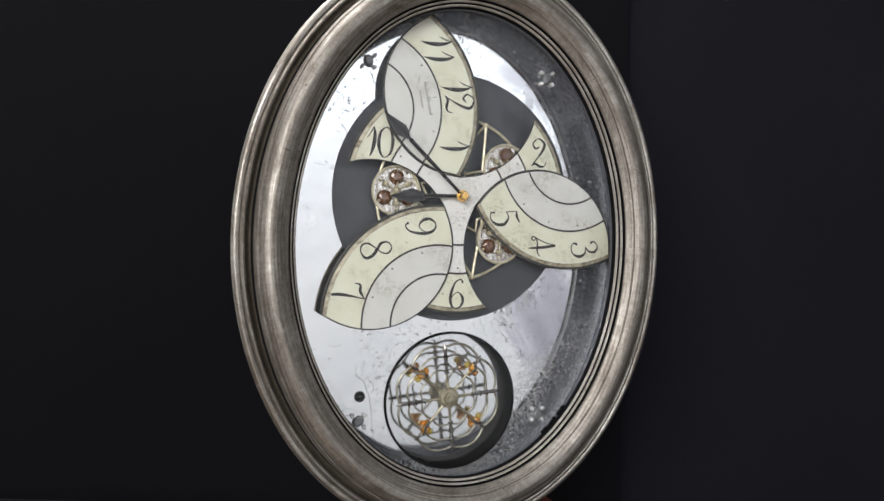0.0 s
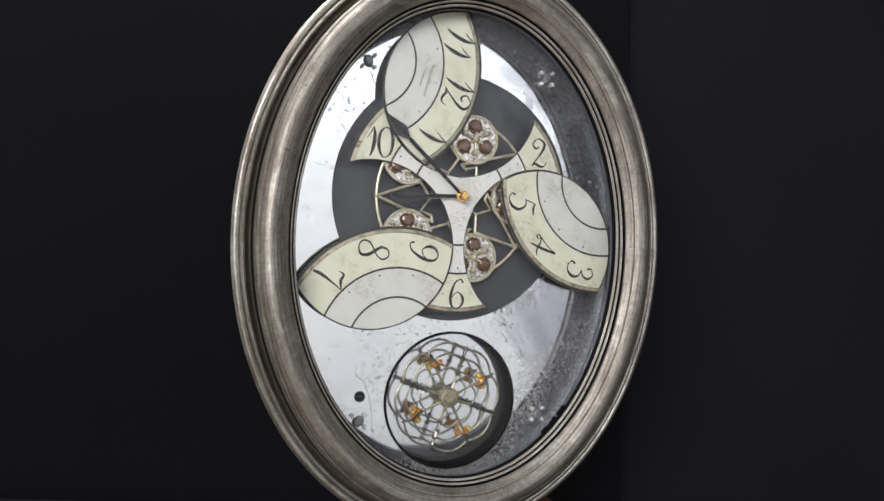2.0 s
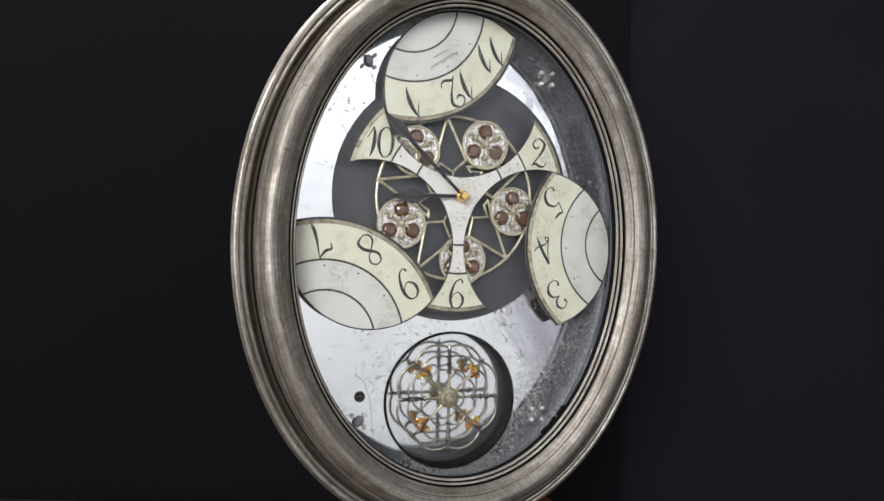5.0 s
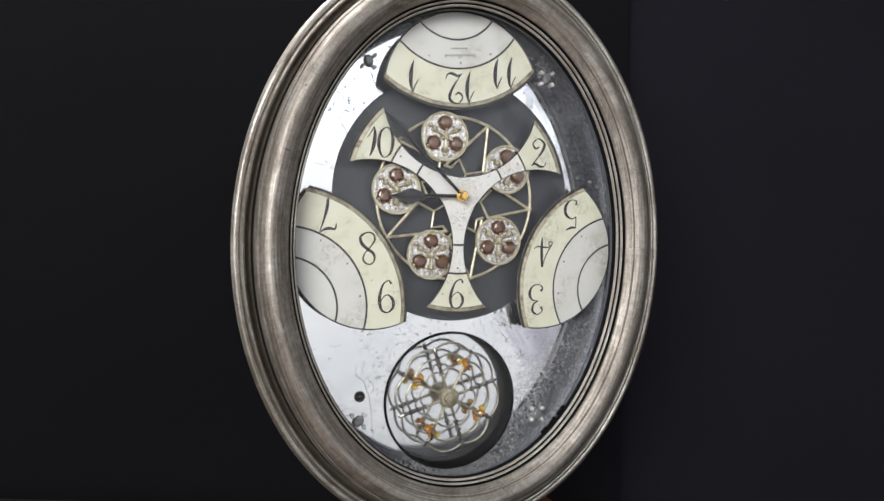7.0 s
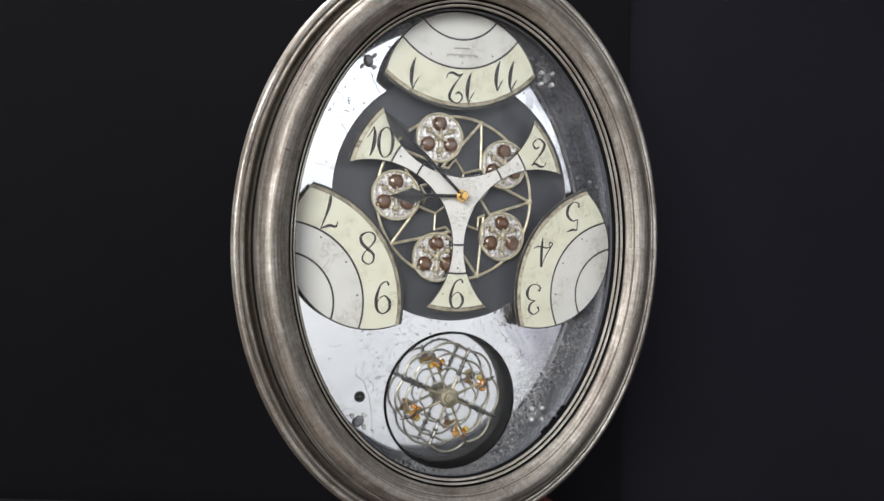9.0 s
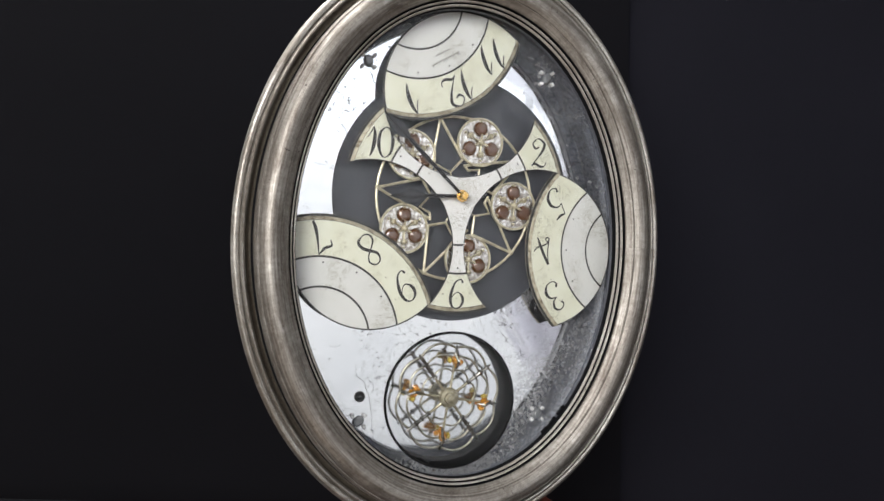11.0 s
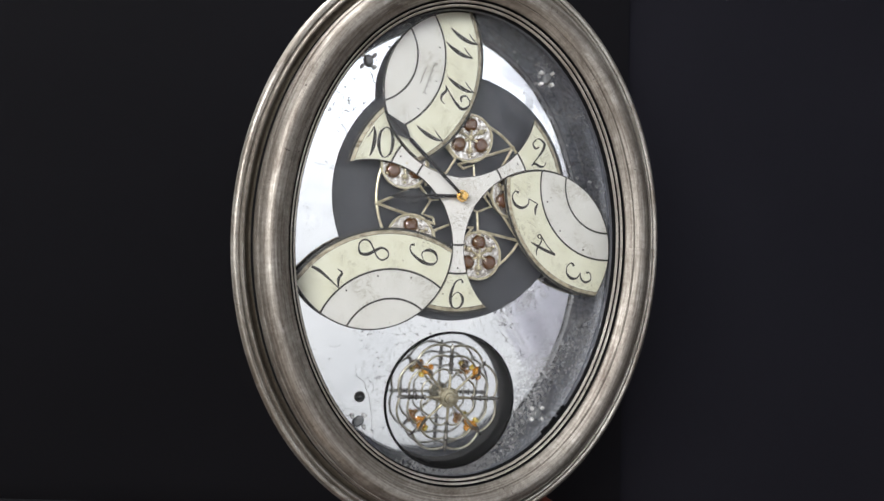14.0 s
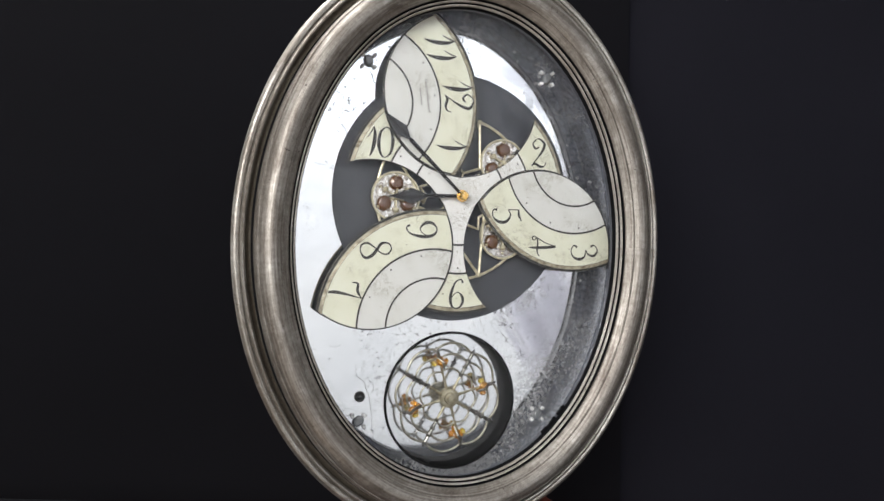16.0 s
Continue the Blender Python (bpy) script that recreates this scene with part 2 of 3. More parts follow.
def grid_solid(bm, top, depth):
    """A closed slab from a grid of front points (rows of Vectors); its back lies depth further in (+y)."""
    back = [[p + Vector((0, depth, 0)) for p in row] for row in top]
    f = [[bm.verts.new(p) for p in row] for row in top]
    b = [[bm.verts.new(p) for p in row] for row in back]
    n, m = len(f), len(f[0])
    for i in range(n - 1):
        for j in range(m - 1):
            bm.faces.new((f[i][j], f[i][j + 1], f[i + 1][j + 1], f[i + 1][j]))
            bm.faces.new((b[i][j], b[i + 1][j], b[i + 1][j + 1], b[i][j + 1]))
    for i in range(n - 1):
        for j in (0, m - 1):
            bm.faces.new((f[i][j], f[i + 1][j], b[i + 1][j], b[i][j]))
    for j in range(m - 1):
        for i in (0, n - 1):
            bm.faces.new((f[i][j], f[i][j + 1], b[i][j + 1], b[i][j]))
    return bm


def polar_slab(bm, r0, r1, half, y, depth, cx=0.0, cz=0.0, mid=90.0, nr=10, na=36, y_out=None):
    """A slab between two radii round (cx, cz); half(r) is its half angle in radians at r, mid its middle in degrees."""
    rows = []
    for i in range(nr + 1):
        k = i / nr
        r = r0 + (r1 - r0) * k
        h = half(r)
        yy = y if y_out is None else y + (y_out - y) * k
        rows.append([Vector((cx + r * math.cos(radians(mid) + h - 2 * h * j / na), yy, cz + r * math.sin(radians(mid) + h - 2 * h * j / na))) for j in range(na + 1)])
    return grid_solid(bm, rows, depth)


def lathe(bm, profile, n=48, cx=0.0, y0=0.0, cz=0.0):
    """Turns (radius, y) pairs round the y axis through (cx, cz)."""
    rings = []
    for r, y in profile:
        if r < 1e-6:
            rings.append([bm.verts.new((cx, y0 + y, cz))])
        else:
            rings.append([bm.verts.new((cx + r * math.cos(2 * math.pi * k / n), y0 + y, cz + r * math.sin(2 * math.pi * k / n))) for k in range(n)])
    for p, q in zip(rings, rings[1:]):
        for k in range(n):
            k2 = (k + 1) % n
            if len(p) == 1 and len(q) > 1:
                bm.faces.new((p[0], q[k], q[k2]))
            elif len(q) == 1 and len(p) > 1:
                bm.faces.new((p[k], q[0], p[k2]))
            elif len(p) > 1:
                bm.faces.new((p[k], q[k], q[k2], p[k2]))
    return bm


def tube(bm, pts, radius, n=8, closed=False):
    """A round wire through points; radius is a number or one for each point."""
    pts = [Vector(p) for p in pts]
    rad = radius if isinstance(radius, list) else [radius] * len(pts)
    rings = []
    for i, p in enumerate(pts):
        a, b = (pts[i - 1], pts[(i + 1) % len(pts)]) if closed else (pts[max(i - 1, 0)], pts[min(i + 1, len(pts) - 1)])
        d = (b - a).normalized()
        side = d.cross(Vector((0, 1, 0)))
        side = side.normalized() if side.length > 1e-4 else Vector((1, 0, 0))
        up = side.cross(d).normalized()
        rings.append([bm.verts.new(p + rad[i] * (math.cos(2 * math.pi * k / n) * side + math.sin(2 * math.pi * k / n) * up)) for k in range(n)])
    pairs = list(zip(rings, rings[1:])) + ([(rings[-1], rings[0])] if closed else [])
    for p, q in pairs:
        for k in range(n):
            bm.faces.new((p[k], p[(k + 1) % n], q[(k + 1) % n], q[k]))
    if not closed:
        bm.faces.new(rings[0])
        bm.faces.new(rings[-1])
    return bm


def ball(bm, x, y, z, r, sx=1.0, sy=1.0, sz=1.0, turn=0.0, seg=12):
    m = Matrix.Translation((x, y, z)) @ pose(0, 0, 0, 0, turn, 0) @ Matrix.Diagonal((sx, sy, sz, 1))
    bmesh.ops.create_uvsphere(bm, u_segments=seg, v_segments=max(6, seg // 2), radius=r, matrix=m)
    return bm


def facet_stone(bm, x, y, z, rx, rz, h, turn=0.0, n=8):
    """A cut stone: a table facet, a girdle and a pointed back."""
    c, s = math.cos(radians(turn)), math.sin(radians(turn))

    def ring(k, yy, off):
        out = []
        for i in range(n):
            a = 2 * math.pi * (i + off) / n
            u, w = rx * k * math.cos(a), rz * k * math.sin(a)
            out.append(bm.verts.new((x + u * c + w * s, y + yy, z - u * s + w * c)))
        return out

    table, mid, girdle = ring(0.5, -h, 0.5), ring(0.82, -0.7 * h, 0.0), ring(1.0, 0.0, 0.5)
    tip = bm.verts.new((x, y + 0.6 * h, z))
    bm.faces.new(table)
    for i in range(n):
        j = (i + 1) % n
        bm.faces.new((table[i], table[i - 1], mid[i]))
        bm.faces.new((mid[i], mid[j], table[i]))
        bm.faces.new((mid[i], mid[j], girdle[i]))
        bm.faces.new((girdle[i - 1], mid[i], girdle[i]))
        bm.faces.new((girdle[i], girdle[j], tip))
    return bm


def filled_plate(loops, y, thick):
    """A bmesh slab with holes: loops of (x, z), the first the outside; front face at y, back at y + thick."""
    cu = bpy.data.curves.new("outline", "CURVE")
    cu.dimensions, cu.fill_mode, cu.extrude = "2D", "BOTH", thick / 2
    for loop in loops:
        sp = cu.splines.new("POLY")
        sp.points.add(len(loop) - 1)
        for pt, (x, z) in zip(sp.points, loop):
            pt.co = (x, z, 0, 1)
        sp.use_cyclic_u = True
    ob = new("outline", cu)
    me = bpy.data.meshes.new_from_object(ob.evaluated_get(bpy.context.evaluated_depsgraph_get()))
    bm = bmesh.new()
    bm.from_mesh(me)
    bpy.data.objects.remove(ob)
    bpy.data.curves.remove(cu)
    bpy.data.meshes.remove(me)
    bmesh.ops.transform(bm, matrix=Matrix.Translation((0, y + thick / 2, 0)) @ pose(0, 0, 0, 90, 0, 0), verts=bm.verts)
    return bm


def circle(r, cx, cz, n=96):
    return [(cx + r * math.cos(2 * math.pi * k / n), cz + r * math.sin(2 * math.pi * k / n)) for k in range(n)]


# ---- the room ----
def setting(name, bm, material, label, category):
    ob = part(name, bm, material)
    return tagged(ob, label, category, kind="structure")


setting("floor", box(bmesh.new(), -2.6, 3.6, -1.84, 1.2, -0.1, 0.0), M_FLOOR, "brown wooden floor of the room", "floor")
setting("ceiling", box(bmesh.new(), -2.6, 3.6, -1.84, 1.2, 2.5, 2.6), M_WALL, "plain off-white room ceiling", "ceiling")
setting("wall_north", box(bmesh.new(), -2.6, 3.6, 1.2, 1.3, -0.1, 2.6), M_WALL, "plain off-white wall behind the backdrop", "wall")
setting("wall_west", box(bmesh.new(), -2.7, -2.6, -1.84, 1.3, -0.1, 2.6), M_WALL, "plain off-white side wall", "wall")
setting("wall_east", box(bmesh.new(), 3.6, 3.7, -1.84, 1.3, -0.1, 2.6), M_WALL, "plain off-white side wall", "wall")
bm = filled_plate([[(-2.6, -0.1), (3.6, -0.1), (3.6, 2.6), (-2.6, 2.6)], [(0.41, 0.26), (2.2, 0.26), (2.2, 2.12), (0.41, 2.12)]], -1.84, 0.15)
setting("wall_south", bm, M_WALL, "off-white wall with a large window opening", "wall")
setting("backdrop", box(bmesh.new(), 0.0, 3.2, -2.02, -2.00, -0.1, 2.6), M_DAYLIGHT, "bright sky outside the window", "sky")
TABLE = 0.7755


def net_curtain():
    """Gathered net over one side of the window, swept aside low down."""
    rows = []
    for i in range(61):
        z = 2.16 - 2.06 * i / 60
        edge = 1.40 + 0.85 * max(0.0, 0.93 - z) ** 1.15
        row = []
        for k in range(91):
            u = k / 90
            ph = 6.283 * (3.4 * u ** 0.85 + 0.06 * math.sin(z * 5))
            row.append(Vector((edge + (0.62 - 0.1 * max(0.0, 0.93 - z)) * u, -1.60 + 0.05 * min(1.0, 4 * u) * math.sin(ph), z)))
        rows.append(row)
    return grid_solid(bmesh.new(), rows, 0.0012)


setting("curtain", net_curtain(), M_NET, "white net curtain at the window", "curtain")


def sweep(x0, x1, turn, back=0.35, thick=0.004):
    """A cloth that hangs to the floor; its fold line starts at x0 and swings by turn degrees."""
    prof = [(0.0, 1.45 - 1.435 * k / 30) for k in range(31)]
    rows, nx = [], 40
    for py, pz in prof:
        row = []
        for k in range(nx + 1):
            x = x0 + (x1 - x0) * k / nx
            hang = 0.002 * math.sin(x * 9.0 + 1.3 * math.sin(x * 4)) 
            row.append(Vector((x, back + py - 0.035 * (1.45 - pz) + hang - math.tan(radians(turn)) * abs(x - x0), pz)))
        rows.append(row)
    return grid_solid(bmesh.new(), rows, thick)


setting("backdrop", sweep(0.2260, -1.9, 0.0), M_CLOTH, "plain black cloth backdrop behind the clock", "backdrop")
setting("backdrop", sweep(0.2150, 1.9, 4.0, 0.357), M_CLOTH_BLUE, "blue-black cloth backdrop panel beside the seam", "backdrop")

table = tagged(new("display_table"), "long table under a black cloth", "table")
part("cloth_top", box(bmesh.new(), -1.9, 1.9, -0.10, 0.135, TABLE - 0.02, TABLE, 0.004), M_CLOTH, table, "black cloth table covering")
for sx in (-1.8, 1.8):
    for sy in (-0.05, 0.09):
        part("leg", box(bmesh.new(), sx - 0.03, sx + 0.03, sy - 0.03, sy + 0.03, 0.0, TABLE - 0.02), M_WOOD, table)

AXIS = pose(0.0112, 0.0037, 0.7985, 0, 0, 18.5)
stand = tagged(new("clock_stand"), "red-stained wooden stand under the clock", "stand")
stand.matrix_world = AXIS
part("base_board", box(bmesh.new(), -0.125, 0.122, -0.03, 0.10, -0.014, 0.0, 0.003), M_WOOD, stand)
for sx in (-0.10, 0.097):
    part("foot", box(bmesh.new(), sx - 0.02, sx + 0.02, -0.025, 0.095, -0.020, -0.014, 0.002), M_WOOD, stand)

# ---- the clock: x across, z up from its base, y from the front lip (0) inwards ----
clock = tagged(new("wall_clock"), "oval silver clock with turning dial leaves and pendulum wheel", "clock")
clock.matrix_world = AXIS
ZC = 0.2518                     # middle of the oval
LIP_A, LIP_B = 0.1465, 0.2028   # half axes of the inner lip
HUB_X, HUB_Z = 0.0018, 0.2938   # axis of the dial
DIAL_R = 0.1054
LINE_1, LINE_2 = 0.0693, 0.0437
MIRROR_Y = 0.0413


def oval(offset, n=180):
    """The lip's oval, pushed outwards by offset along its normals."""
    out = []
    for k in range(n):
        t = 2 * math.pi * k / n
        nx, nz = LIP_B * math.cos(t), LIP_A * math.sin(t)
        s = offset / math.hypot(nx, nz)
        out.append((LIP_A * math.cos(t) + nx * s, ZC + LIP_B * math.sin(t) + nz * s))
    return out


def moulding(name, profile, material, label):
    """Sweeps (offset, y) pairs, in millimetres, round the oval as a closed rail."""
    bm = bmesh.new()
    uv = bm.loops.layers.uv.new("rail")
    loops = [[bm.verts.new((x, y / 1000, z)) for x, z in oval(o / 1000)] for o, y in profile]
    v0 = 0.0
    for i, (p, q) in enumerate(zip(loops, loops[1:] + loops[:1])):
        (oa, ya), (ob, yb) = profile[i], profile[(i + 1) % len(profile)]
        v1 = v0 + math.hypot(ob - oa, yb - ya) / 1000
        for k in range(len(p)):
            j = (k + 1) % len(p)
            f = bm.faces.new((p[k], p[j], q[j], q[k]))
            u0, u1 = 1.15 * k / len(p), 1.15 * (k + 1) / len(p)
            for lp, c in zip(f.loops, ((u0, v0), (u1, v0), (u1, v1), (u0, v1))):
                lp[uv].uv = c
        v0 = v1
    return part(name, bm, material, clock, label, smooth=True)


def bead(o0, o1, y0, y1, rise):
    """Points of a half-round bead from (o0, y0) to (o1, y1)."""
    return [(o0 + (o1 - o0) * k / 6, y0 + (y1 - y0) * k / 6 - rise * math.sin(math.pi * k / 6)) for k in range(7)]


moulding("inner_bead", bead(0.2, 1.7, 1.0, -0.8, 1.1) + [(1.7, 3), (0.2, 3)], M_SILVER_BEAD, "thin silver bead at the glass")
moulding("inner_bead", bead(3.1, 4.5, -1.8, -3.4, 1.1) + [(4.5, 3), (3.1, 3)], M_SILVER_BEAD, "thin silver bead at the glass")
moulding("front_moulding", [(5.9, 3), (5.9, -3.0), (6.1, -5.4), (6.6, -6.4), (8, -7.2), (10, -8.6), (11.2, -10.0), (11.9, -10.2), (12.2, -12.0), (13.2, -12.8), (15.4, -14.2), (18, -15.2),
                            (20.4, -15.5), (22.8, -15.0), (25.4, -13.8), (27.6, -12.0), (29.2, -10.0), (29.6, -8.8), (30.2, -9.0), (31.2, -8.2), (32.2, -5.6), (32.9, -1.6), (33.0, 2.5), (32.6, 5), (31.8, 6.4), (31.6, 22), (19.2, 22), (19.2, 3)], M_SILVER,
         "wide rounded antique silver moulding")
moulding("rear_moulding", [(31.8, 22), (31.8, 17), (38.4, 17), (38.6, 6.4)] + bead(39.0, 43.0, 5.4, 6.4, 2.2) + [(43.2, 8.2), (43.8, 8.6)] + bead(44.1, 49.9, 6.6, 8.6, 1.8)
         + [(49.4, 11), (44.6, 21), (40, 35), (34, 50), (30, 62), (19, 62), (19, 22)], M_SILVER_DARK, "stepped antique silver rear moulding")
moulding("cove", [(34.3, 16.8), (34.3, 9.8), (36.0, 9.4), (37.4, 8.2), (38.7, 6.2), (38.7, 16.8)], M_SILVER_COVE, "dark glazed cove between the mouldings")
# solid black rails colour in the shade of the gaps between silver parts
moulding("gap_shade_rail", [(32.0, 16.8), (32.0, 8.0), (34.3, 8.6), (34.3, 16.8)], M_LINER, "black rail painting the shade behind the front moulding")
moulding("gap_shade_rail", [(1.5, 2.9), (1.9, 1.2), (2.9, 1.0), (2.9, -1.2), (3.15, -1.3), (3.15, 2.9)], M_LINER, "black rail painting the shade between the beads")
moulding("gap_shade_rail", [(4.3, 2.9), (4.5, 0.0), (5.5, -0.4), (5.6, -5.2), (5.95, -5.4), (5.95, 2.9)], M_LINER, "black rail painting the shade beside the outer bead")
moulding("liner", [(1.8, 3.2), (19, 3.2), (19, 64), (17, 64), (16, 5.0), (1.8, 5.0)], M_LINER_GREY, "dark grey inner side wall")
part("back_panel", filled_plate([oval(0.026)], 0.0715, 0.004), M_LINER, clock, "black back panel")

moulding("rebate", [(1.6, 2.2), (-0.1, 1.2), (-0.2, 2.0), (-0.2, 7.2), (1.6, 7.2)], M_LINER, "black rebate that holds the glass")
moulding("glass_retainer", [(-0.2, 7.2), (-0.2, 9.4), (0.2, 12.0), (1.2, 12.0), (1.6, 7.2)], M_RETAINER, "grey retaining ring behind the glass")
bm = filled_plate([oval(0.0003)], 0.0095, 0.0012)
bmesh.ops.delete(bm, geom=[f for f in bm.faces if abs(f.normal.y) < 0.5], context="FACES")
glass = part("glass_pane", bm, M_GLASS, clock, "clear oval front glass")
glass.visible_shadow = False



def foam_pad(t0, t1, seed):
    """A torn strip of black foam along the rim, between two angles in degrees."""
    rng = random.Random(seed)
    rows = []
    for k in range(15):
        t = radians(t0 + (t1 - t0) * k / 14)
        nx, nz = LIP_B * math.cos(t), LIP_A * math.sin(t)
        n = math.hypot(nx, nz)
        ends = (-0.0022 + rng.uniform(-0.0008, 0.0008), -0.0003)
        rows.append([Vector((LIP_A * math.cos(t) + nx * o / n, 0.0050, ZC + LIP_B * math.sin(t) + nz * o / n)) for o in ends])
    return grid_solid(bmesh.new(), rows, 0.003)


part("foam_pad", foam_pad(-57, -50.5, 4), M_LINER, clock, "torn black foam strip behind the rim")
part("foam_pad", foam_pad(-49.5, -46, 9), M_LINER, clock, "torn black foam strip behind the rim")

PEND_X, PEND_Z, PEND_R = 0.0030, 0.1084, 0.0612
part("mirror_plate", filled_plate([oval(0.0158), circle(0.1128, HUB_X, HUB_Z), circle(PEND_R, PEND_X, PEND_Z)], MIRROR_Y, 0.003), M_MIRROR, clock, "antiqued silver mirror dial plate with dark flecks")
part("smoked_disc", lathe(bmesh.new(), [(0.0, 0.004), (0.1165, 0.004), (0.1165, 0.007), (0.0, 0.007)], 96, HUB_X, MIRROR_Y, HUB_Z), M_SMOKED, clock, "dark smoked disc behind the dial")
bm = lathe(bmesh.new(), [(PEND_R + 0.0015, -0.0010), (PEND_R + 0.0008, -0.0016), (PEND_R - 0.0007, -0.0012), (PEND_R - 0.001, 0.0172), (PEND_R + 0.002, 0.0172), (PEND_R + 0.002, 0.0032)], 96, PEND_X, MIRROR_Y, PEND_Z)
part("pendulum_well", bm, M_LINER, clock, "black round well of the pendulum wheel", smooth=True)
part("well_mirror", filled_plate([circle(PEND_R + 0.001, PEND_X, PEND_Z)], MIRROR_Y + 0.0167, 0.003), M_ROUND_MIRROR, clock, "round mirror at the back of the well")
bm = lathe(bmesh.new(), [(0.0, -0.0045), (0.0014, -0.0043), (0.0028, -0.003), (0.0034, 0.0), (0.0034, 0.0005)], 24, -0.0816, MIRROR_Y, 0.1145)
part("sensor_dome", bm, M_STEEL, clock, "small glossy black dome on the mirror plate", smooth=True)

for sx, sz, lean in ((0.0905, 0.4098, 20), (0.0898, 0.0925, 20), (-0.0819, 0.4095, -15), (-0.0825, 0.0930, 55)):
    base = part("stone_cluster", facet_stone(bmesh.new(), sx, MIRROR_Y - 0.0005, sz, 0.0046, 0.0060, 0.0034, lean, 8), M_SMOKY, clock, "smoky faceted stone with four clear crystals round it")
    for k in range(4):
        ax = 90 * k + 45
        part("crystal", facet_stone(bmesh.new(), sx + 0.0076 * math.cos(radians(ax)), MIRROR_Y - 0.0015, sz + 0.0072 * math.sin(radians(ax)), 0.0019, 0.0025, 0.0026, 90 - ax + lean, 5), M_CRYSTAL, base)


def crack(points, seed, width):
    """A fine jagged flaw in the silvering that wanders from point to point of (x, z)."""
    rng = random.Random(seed)
    rows, y = [], MIRROR_Y - 0.00015
    for (x0, z0), (x1, z1) in zip(points, points[1:]):
        n = max(3, int(math.hypot(x1 - x0, z1 - z0) / 0.0012))
        for k in range(n):
            x = x0 + (x1 - x0) * k / n + rng.uniform(-0.0007, 0.0007)
            z = z0 + (z1 - z0) * k / n + rng.uniform(-0.0007, 0.0007)
            w = width * rng.uniform(0.2, 0.8)
            rows.append([Vector((x - w, y, z - 0.6 * w)), Vector((x + w, y, z + 0.6 * w))])
    return grid_solid(bmesh.new(), rows, 0.0003)


CRACKS = [
    ([(-0.0800, 0.4010), (-0.0765, 0.3930), (-0.0735, 0.3860), (-0.0690, 0.3805)], 0.00045),
    ([(-0.0765, 0.3930), (-0.0835, 0.3880), (-0.0900, 0.3870)], 0.0003),
    ([(-0.1045, 0.3520), (-0.1000, 0.3480), (-0.0985, 0.3420), (-0.1010, 0.3360), (-0.0985, 0.3290)], 0.0004),
    ([(-0.1100, 0.3470), (-0.1060, 0.3455), (-0.1015, 0.3470)], 0.0003),
    ([(-0.1260, 0.3180), (-0.1200, 0.3160), (-0.1130, 0.3165)], 0.0003),
    ([(-0.0860, 0.1420), (-0.0845, 0.1330), (-0.0780, 0.1270), (-0.0745, 0.1180), (-0.0720, 0.1100), (-0.0700, 0.0950), (-0.0695, 0.0820)], 0.0003),
    ([(-0.0745, 0.1290), (-0.0700, 0.1265), (-0.0690, 0.1180)], 0.0003),
    ([(-0.1110, 0.1600), (-0.1040, 0.1590), (-0.0980, 0.1610)], 0.00025),
    ([(-0.0540, 0.1700), (-0.0470, 0.1680), (-0.0400, 0.1695)], 0.00025),
    ([(0.0985, 0.1370), (0.1030, 0.1340), (0.1050, 0.1280), (0.1000, 0.1300), (0.0985, 0.1370), (0.1060, 0.1250), (0.1080, 0.1180)], 0.0006),
    ([(0.1050, 0.1280), (0.1110, 0.1290), (0.1080, 0.1240)], 0.0006),
    ([(0.0700, 0.1560), (0.0730, 0.1480), (0.0790, 0.1430)], 0.00025),
    ([(0.0500, 0.1700), (0.0560, 0.1650), (0.0590, 0.1590)], 0.00025),
]
for k, (pts, width) in enumerate(CRACKS):
    part("crack", crack(pts, k + 3, width), M_FLAW, clock, "fine dark flaw in the silvering")

part("dome_collar", lathe(bmesh.new(), [(0.0034, 0.0004), (0.0034, -0.0010), (0.0042, -0.0014), (0.0049, -0.0004), (0.0049, 0.0004)], 32, -0.0816, MIRROR_Y, 0.1145), M_EDGE, clock, smooth=True)

# ---- numerals: pen strokes (x, z, pen width) in a box one unit high ----
G = {}
G["1"] = [[(0.38, 1.0, 0.03), (0.29, 0.80, 0.05), (0.17, 0.62, 0.03)], [(0.38, 1.0, 0.03), (0.42, 0.74, 0.13), (0.39, 0.42, 0.16), (0.32, 0.16, 0.10), (0.25, 0.0, 0.03)]]
G["2"] = [[(0.34, 0.71, 0.05), (0.20, 0.65, 0.09), (0.10, 0.82, 0.06), (0.30, 1.0, 0.05), (0.54, 0.84, 0.12), (0.47, 0.58, 0.11), (0.25, 0.27, 0.05), (0.05, 0.03, 0.04)],
          [(0.06, 0.04, 0.05), (0.2, 0.11, 0.10), (0.4, 0.02, 0.11), (0.56, 0.06, 0.05), (0.62, 0.2, 0.03)]]
G["3"] = [[(0.18, 0.76, 0.10), (0.15, 0.90, 0.05), (0.34, 1.0, 0.05), (0.50, 0.86, 0.10), (0.44, 0.64, 0.07), (0.26, 0.55, 0.03)],
          [(0.26, 0.55, 0.03), (0.48, 0.48, 0.07), (0.55, 0.26, 0.13), (0.42, 0.04, 0.06), (0.2, 0.0, 0.04), (0.06, 0.12, 0.06), (0.13, 0.24, 0.10)]]
G["4"] = [[(0.42, 1.0, 0.03), (0.27, 0.66, 0.04), (0.06, 0.36, 0.05), (-0.02, 0.24, 0.05), (0.06, 0.18, 0.05), (0.11, 0.27, 0.04), (0.02, 0.33, 0.04)],
          [(0.02, 0.33, 0.04), (0.22, 0.36, 0.06), (0.50, 0.30, 0.06), (0.68, 0.36, 0.03)], [(0.43, 1.0, 0.10), (0.41, 0.6, 0.12), (0.37, 0.25, 0.10), (0.33, 0.0, 0.03)]]
